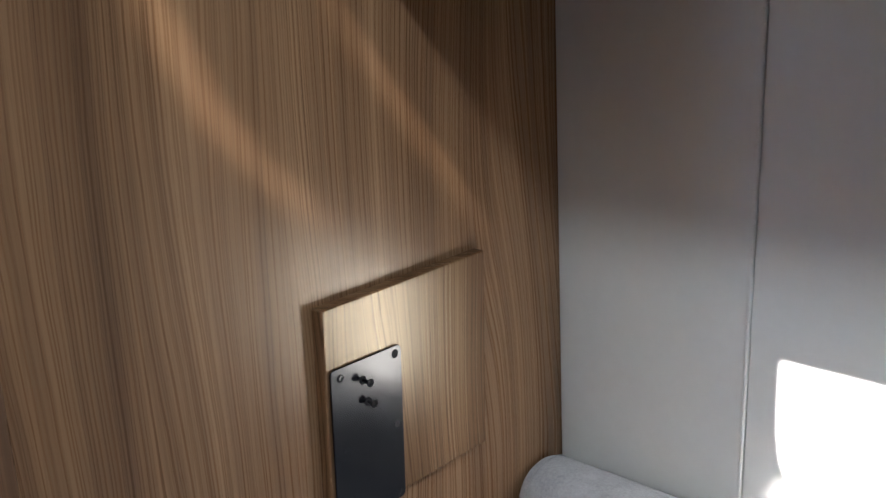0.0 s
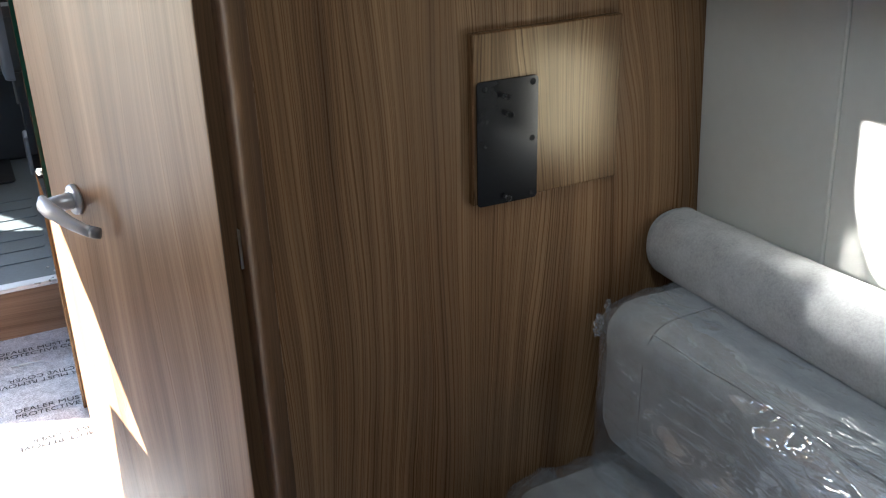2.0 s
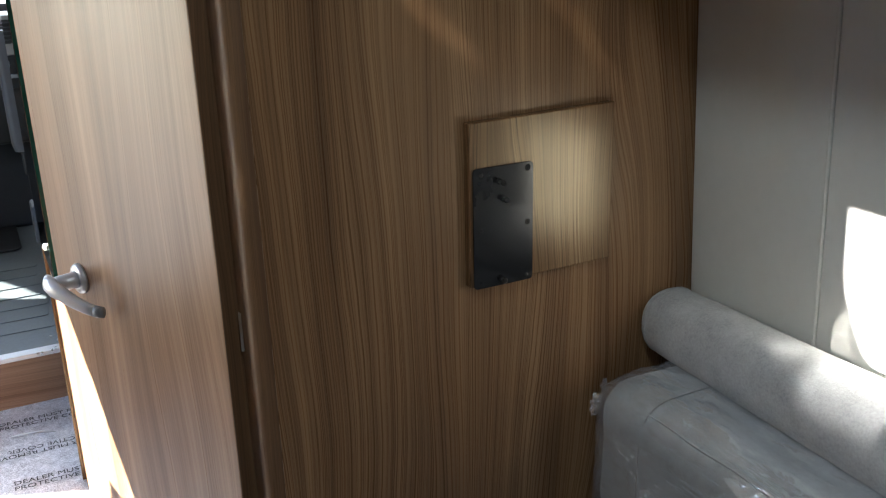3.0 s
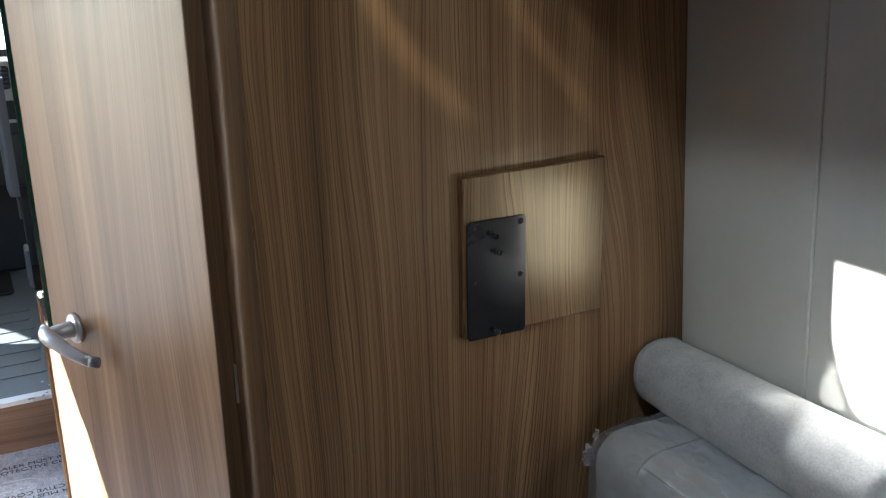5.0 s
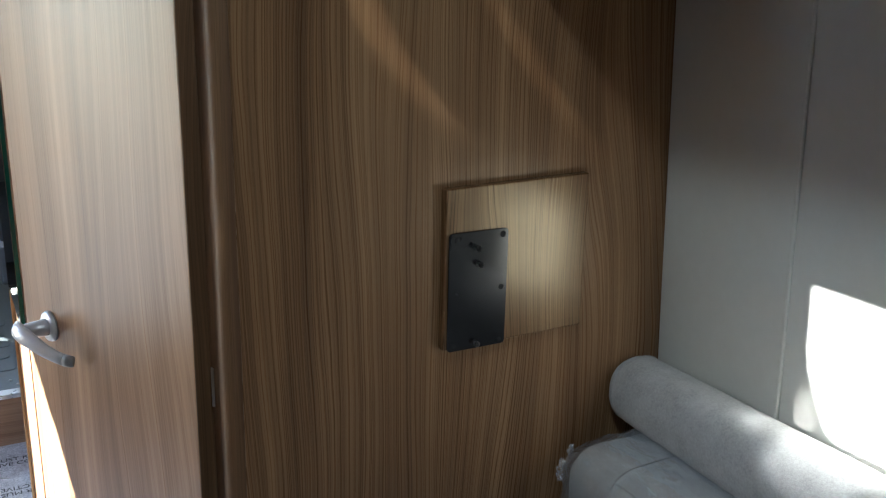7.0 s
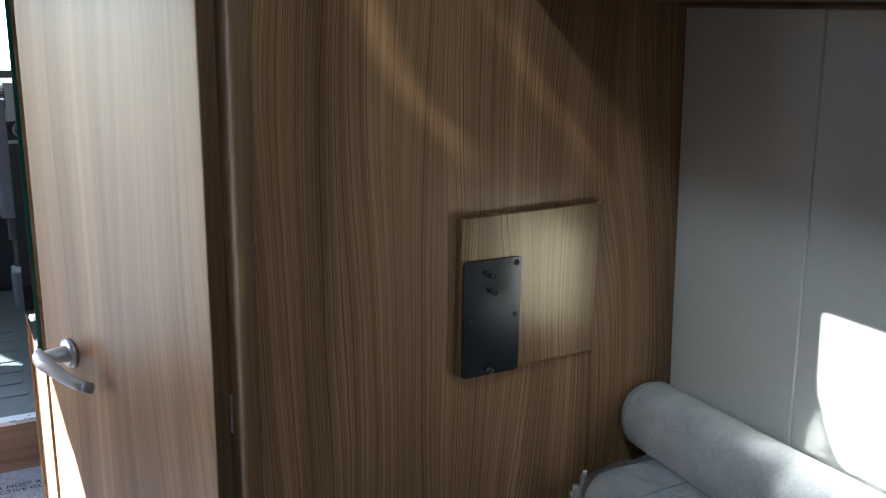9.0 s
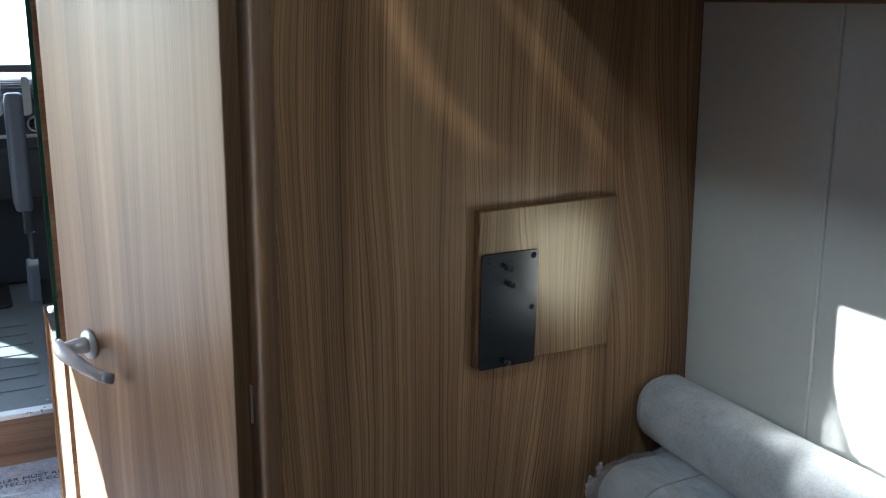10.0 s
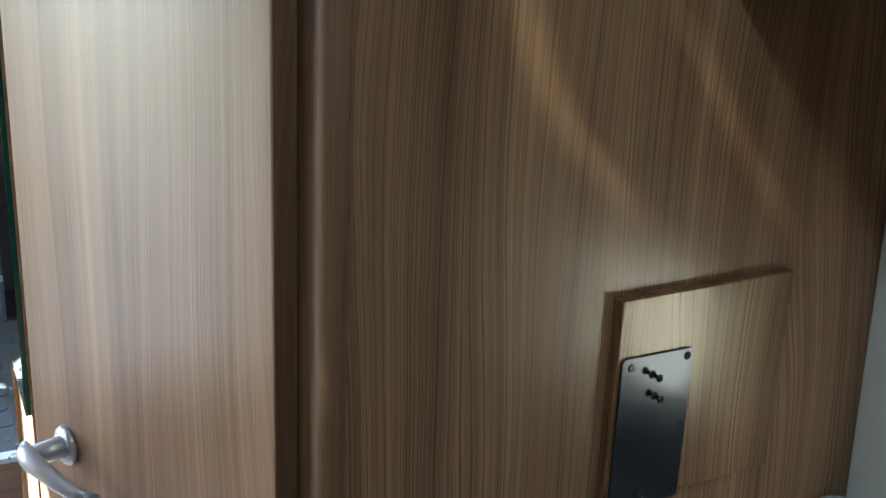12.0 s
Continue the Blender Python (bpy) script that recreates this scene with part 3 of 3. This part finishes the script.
def bolster_mesh():
    bm = bmesh.new()
    n, rows = 32, []
    ys = [-0.004, -0.006, -0.012, -0.022, -0.036] + [-0.06 - 0.04 * i for i in range(40)]
    for j, y in enumerate(ys):
        k = ((0.80, 0.90, 0.955, 0.985, 1.0)[j] if j < 5 else 1.0) * (1 - 0.30 * max(y, -0.8))
        ring = []
        for i in range(n):
            a = 2 * math.pi * i / n
            ca, sa = math.cos(a), math.sin(a)
            x = 0.0585 * k * math.copysign(abs(ca) ** 0.86, ca)
            z = 0.0585 * k * math.copysign(abs(sa) ** 0.90, sa)
            d = 0.0020 * noise.noise(Vector((a * 1.3, y * 9, 2.0))) + 0.0009 * noise.noise(Vector((a * 4, y * 31, 5.0)))
            ring.append(bm.verts.new((-0.047 + 0.030 * max(y, -0.8) + x * (1 + d * 14), y, 0.668 + z * (1 + d * 12))))
        rows.append(ring)
    for a, b in zip(rows, rows[1:]):
        for i in range(n):
            bm.faces.new((a[i], a[(i + 1) % n], b[(i + 1) % n], b[i]))
    bm.faces.new(rows[0])
    bm.faces.new(rows[-1][::-1])
    return bm


bolster = thing("backrest_bolster", "long grey upholstered backrest roll along the wall", "cushion", (-0.05, -0.8, 0.617))
roll = part("cover", bolster_mesh(), M_FABRIC, None, "", True)
roll.parent, roll.matrix_parent_inverse = bolster, bolster.matrix_world.inverted()


def piping_loop(cx, cz, a, b, y, r, pa, pb, n=48):
    pts = []
    for i in range(n + 1):
        t = 2 * math.pi * i / n
        ca, sa = math.cos(t), math.sin(t)
        pts.append((cx + a * math.copysign(abs(ca) ** pa, ca), y, cz + b * math.copysign(abs(sa) ** pb, sa)))
    return swept(pts, [(r, r)] * len(pts), 8)


end_seam = part("end_seam", piping_loop(-0.0475, 0.668, 0.0581, 0.0581, -0.020, 0.0010, 0.86, 0.90), M_FABRIC, None, "stitched seam round the end", True)
end_seam.parent, end_seam.matrix_parent_inverse = bolster, bolster.matrix_world.inverted()

lower = thing("seat_cushion", "grey seat cushion in clear plastic wrapping on the bench", "cushion", (-0.22, -0.6, 0.14))
part("pad", soft_box((-0.17, -0.75, 0.0), (0.18, 0.575, 0.150), 0.05, 14, 0.004, 3.0), M_FABRIC, lower, "", True)
part("wrapping", film_wrap((-0.182, -0.77, 0.001), (0.19, 0.592, 0.163), 0.055, 70, 0.010, 8.0), M_FILM, lower, "rumpled clear plastic film", True).visible_shadow = False

wrapped = thing("wrapped_cushion", "thick grey cushion wrapped in crumpled clear plastic", "cushion", (-0.12, -0.6, 0.27))
pad = part("pad", soft_box((-0.109, -0.75, 0.070), (0.105, 0.562, 0.346), 0.060, 26, 0.005, 1.0), M_FABRIC, wrapped, "", True)
part("end_piping", piping_loop(-0.0020, 0.208, 0.1085, 0.1385, 0.432, 0.0013, 0.45, 0.45, 64), M_SEAM, pad, "stitched seam", True)
part("edge_piping", swept([(-0.0935, 0.432 - 0.03 * i, 0.3300 + 0.0015 * math.sin(i * 1.3)) for i in range(38)], [(0.0013, 0.0013)] * 38, 8), M_SEAM, pad, "stitched seam", True)
part("wrapping", film_wrap((-0.113, -0.77, -0.015), (0.109, 0.570, 0.350), 0.060, 120, 0.0085, 5.0, 0.015), M_FILM, wrapped, "crumpled clear plastic film", True).visible_shadow = False


bpy.context.view_layer.update()


def film_tuft(parent, at, size, seed):
    """A knot of gathered film: a crumpled ruffle that stands off the corner."""
    bm = bmesh.new()
    n, rows = 22, []
    base = Vector(at) - parent.matrix_world.translation
    for j in range(9):
        v = j / 8
        row = []
        for i in range(n):
            u = i / (n - 1)
            a = math.pi * (1.15 * u - 0.1)
            rad = size * (0.25 + 0.9 * v) * (1 + 0.35 * noise.noise(Vector((u * 7, v * 3, seed))))
            off = size * 0.45 * noise.noise(Vector((u * 9, v * 4, seed + 5)))
            row.append(bm.verts.new(base + Vector((-rad * math.sin(a) * 0.75 + off * 0.5, 0.5 * size * v + off, rad * math.cos(a)))))
        rows.append(row)
    for a, b in zip(rows, rows[1:]):
        for i in range(n - 1):
            bm.faces.new((a[i], a[i + 1], b[i + 1], b[i]))
    part("film_tuft", bm, M_FILM, parent, "gathered corner of the film", True).visible_shadow = False


film_tuft(wrapped, (-0.222, -0.058, 0.565), 0.018, 3.0)
film_tuft(wrapped, (-0.206, -0.054, 0.597), 0.011, 8.0)


# ---- end panel with mirror ----
structure("wall_end_panel", box((-0.9520, 0.950, FLOOR_Z), (-0.90, 1.295, CEIL_Z), 0.001, 1), M_RISER, "narrow elm end panel beside the cab step")
structure("trim_3", box((-0.9610, 1.2955, FLOOR_Z), (-0.90, 1.302, CEIL_Z), 0.001, 1), M_BOARD, "pale edging on the end panel", category="trim")
mirror = thing("wall_mirror", "frameless mirror with a green glass edge on the end panel", "mirror", (-0.9522, 1.14, 0.592))
part("glass", box((-0.0098, -0.188, 0.0), (-0.0088, 0.152, 1.22)), M_MIRROR, mirror)
part("glass_edge", box((-0.0086, -0.1882, 0.0), (-0.0002, 0.1522, 1.22)), M_GREEN, mirror, "green cut edge of the glass")
clip = part("mirror_clip", box((-0.018, -0.150, 0.068), (-0.0100, -0.136, 0.082), 0.003, 2), M_CLIP, mirror, "clear plastic mirror clip")
part("clip_screw", turned([(0.0, 0.0), (0.004, 0.0), (0.003, 0.002), (0.0, 0.002)], (-0.018, -0.143, 0.075), (-1, 0, 0), 12), M_STEEL, clip)


# ---- printed film on the floor ----
def lettering(words, size, m, mat, parent):
    """Flat printed words as a mesh."""
    cu = bpy.data.curves.new("print", "FONT")
    cu.body, cu.size, cu.align_x, cu.extrude = words, size, "LEFT", 0.0002
    tmp = new("print", cu)
    me = bpy.data.meshes.new_from_object(tmp.evaluated_get(bpy.context.evaluated_depsgraph_get()))
    bpy.data.objects.remove(tmp)
    ob = new("print", me)
    me.materials.clear()
    me.materials.append(mat)
    ob.parent = parent
    ob.matrix_world = m
    return ob


for y, x, turn in ((1.735, -1.155, 0), (1.53, -0.86, 180), (1.36, -1.135, 0), (1.17, -0.83, 180), (1.735, -1.55, 0), (1.36, -1.53, 0)):
    lettering("DEALER MUST REMOVE", 0.030, pose(x, y, FLOOR_Z + 0.0012, 0, 0, turn - 1), M_INK, floor)
    off = -0.030 if turn == 0 else 0.030
    lettering("PROTECTIVE COVER", 0.030, pose(x, y + off, FLOOR_Z + 0.0012, 0, 0, turn - 1), M_INK, floor)
for x, y in ((-1.185, 1.36), (-1.215, 1.36)):
    lettering("DEALER MUST REMOVE", 0.030, pose(x, y, FLOOR_Z + 0.0012, 0, 0, 90), M_INK, floor)
part("film_crease", swept([(-1.13, 1.655, FLOOR_Z), (-1.09, 1.648, FLOOR_Z + 0.003), (-1.04, 1.640, FLOOR_Z + 0.004), (-1.00, 1.622, FLOOR_Z)], [(0.001, 0.001), (0.004, 0.003), (0.004, 0.003), (0.001, 0.001)], 8), M_CLIP, floor, "raised fold in the protective film", True)


# ---- step and cab ----
structure("step", box((-2.05, Y_STEP, FLOOR_Z), (0.2, Y_STEP + 0.03, CAB_Z - 0.014)), M_RISER, "elm riser of the step up to the cab", category="step")
edge_trim = structure("step_edge_trim", box((-2.05, Y_STEP - 0.006, CAB_Z - 0.0135), (0.2, Y_STEP + 0.040, CAB_Z + 0.002), 0.003, 2), M_TRIM_ALU, "aluminium edge strip on the step", category="trim")
structure("cab_floor", box((-2.05, Y_STEP + 0.041, CAB_Z - 0.08), (0.3, Y_FRONT, CAB_Z)), M_CABFLOOR, "ribbed grey rubber cab floor", category="floor")
cab_floor = bpy.data.objects["cab_floor"]
for i in range(7):
    y = Y_STEP + 0.20 + 0.115 * i
    part("floor_rib", prism(rounded_outline(-1.62, y, -0.93 - 0.01 * (i % 2), y + 0.085, 0.018, 4), 2, CAB_Z + 0.0002, CAB_Z + 0.0035, 0.001, 1), M_CABFLOOR, cab_floor)
for x, y in ((-0.935, Y_STEP + 0.075), (-0.955, Y_STEP + 0.115)):
    part("floor_screw", turned([(0.0, 0.0), (0.006, 0.0), (0.005, 0.002), (0.0, 0.003)], (x, y, CAB_Z), (0, 0, 1), 14), M_STEEL, cab_floor, "", True)

mat = thing("rubber_mat", "black rubber mat on the cab floor", "mat", (-1.22, 3.25, CAB_Z + 0.004))
part("sheet", prism(rounded_outline(-0.26, -0.26, 0.25, 0.30, 0.03, 5), 2, 0.0, 0.008, 0.002, 1), M_CABDARK, mat)

seat = thing("cab_seat", "grey cab seat with a raised padded armrest", "seat", (-0.60, 2.55, CAB_Z))
part("pedestal", box((-0.20, -0.20, 0.0), (0.20, 0.22, 0.26), 0.02, 3), M_CABDARK, seat)
part("cushion", soft_box((-0.24, -0.25, 0.26), (0.24, 0.28, 0.42), 0.05, 12, 0.004, 2.0), M_CABGREY, seat, "", True)
part("backrest", soft_box((-0.24, -0.33, 0.40), (0.24, -0.20, 1.12), 0.06, 12, 0.004, 4.0), M_CABGREY, seat, "", True)
arm = part("armrest", soft_box((-0.352, -0.10, 0.527), (-0.285, -0.02, 0.957), 0.020, 14, 0.0012, 6.0), M_CABGREY, seat, "grey padded armrest folded upright", True)
part("pivot", turned([(0.0, 0.0), (0.022, 0.0), (0.022, 0.05), (0.0, 0.05)], (-0.288, -0.06, 0.60), (1, 0, 0), 20), M_CABDARK, arm, "", True)
buckle = part("belt_buckle", box((-0.325, -0.055, 0.435), (-0.295, -0.035, 0.528), 0.006, 2), M_CABDARK, seat, "black seat belt stalk")
coil = [(-0.300, -0.045, 0.44 - 0.0045 * i) for i in range(24)]
part("gaiter", swept(coil, [(0.016 if i % 2 else 0.0125, 0.016 if i % 2 else 0.0125) for i in range(24)], 12), M_CABDARK, buckle, "black ribbed gaiter", True)
part("side_cover", prism([(-0.045, 0.31), (0.06, 0.315), (0.08, 0.20), (0.03, 0.14), (-0.03, 0.17)], 0, -0.325, -0.205, 0.010, 2), M_CABGREY, seat, "grey plastic side cover")


def build_dash():
    d = thing("dashboard", "dark cab dashboard with pale vent panel and round dials", "dashboard", (-1.0, 3.45, CAB_Z))
    part("lower_body", prism([(-0.10, 0.0), (0.40, 0.0), (0.40, 0.86), (0.02, 0.90), (-0.12, 0.84), (-0.14, 0.62), (-0.05, 0.55), (-0.02, 0.30)], 0, -1.0, 1.1, 0.02, 3), M_CABDARK, d, "", True)
    part("top_roll", prism(rounded_outline(-0.10, 0.84, 0.42, 0.935, 0.04, 5), 0, -1.0, 1.1, 0.008, 2), M_CABGREY, d, "", True)
    for cx in (-0.02, -0.55, 0.42):
        panel = part("vent_panel", prism(rounded_outline(cx - 0.10, 0.785, cx + 0.10, 0.955, 0.02, 4), 1, -0.175, -0.125, 0.006, 2), M_CABLIGHT, d, "pale silver vent surround")
        part("vent", prism(rounded_outline(cx - 0.055, 0.835, cx + 0.055, 0.935, 0.012, 4), 1, -0.179, -0.150, 0.002, 1), M_CABDARK, panel, "black air vent")
        for i in range(5):
            part("slat", box((cx - 0.05, -0.184, 0.848 + 0.018 * i), (cx + 0.05, -0.1795, 0.853 + 0.018 * i), 0.001, 1), M_CABGREY, panel)
    for cx, cz in ((-0.01, 0.745), (-0.13, 0.745), (-0.46, 0.760), (-0.58, 0.745)):
        dial = part("dial", turned([(0.0, 0.0), (0.034, 0.0), (0.034, 0.016), (0.028, 0.022), (0.0, 0.022)], (cx, -0.128, cz), (0, -1, 0), 28), M_CABDARK, d, "", True)
        part("dial_ring", turned([(0.029, 0.0), (0.035, 0.0), (0.035, 0.020), (0.029, 0.020)], (cx, -0.130, cz), (0, -1, 0), 28), M_CABLIGHT, dial, "pale ring")
        part("pointer", box((cx - 0.004, -0.154, cz - 0.024), (cx + 0.004, -0.1505, cz + 0.024), 0.001, 1), M_CABLIGHT, dial)
    part("switch_strip", box((-0.70, -0.152, 0.685), (0.10, -0.132, 0.700), 0.003, 1), M_CABLIGHT, d)
    part("glovebox", prism(rounded_outline(-0.30, 0.40, 0.35, 0.64, 0.05, 6), 1, -0.16, -0.06, 0.02, 3), M_CABDARK, d, "rounded dark lower tray", True)
    return d


build_dash()
structure("wall_front", box((-2.1, Y_FRONT + 0.12, CAB_Z), (0.3, Y_FRONT + 0.16, 1.02)), M_CABDARK, "bulkhead under the windscreen")
structure("wall_cab_side", box((0.05, 2.0, CAB_Z - 0.08), (0.09, Y_FRONT, 2.0)), M_CABDARK, "dark cab side lining")
structure("cab_roof", box((-2.3, 2.6, 1.95), (0.3, Y_FRONT + 0.1, 2.0)), M_CEIL, "pale cab roof lining", category="ceiling")
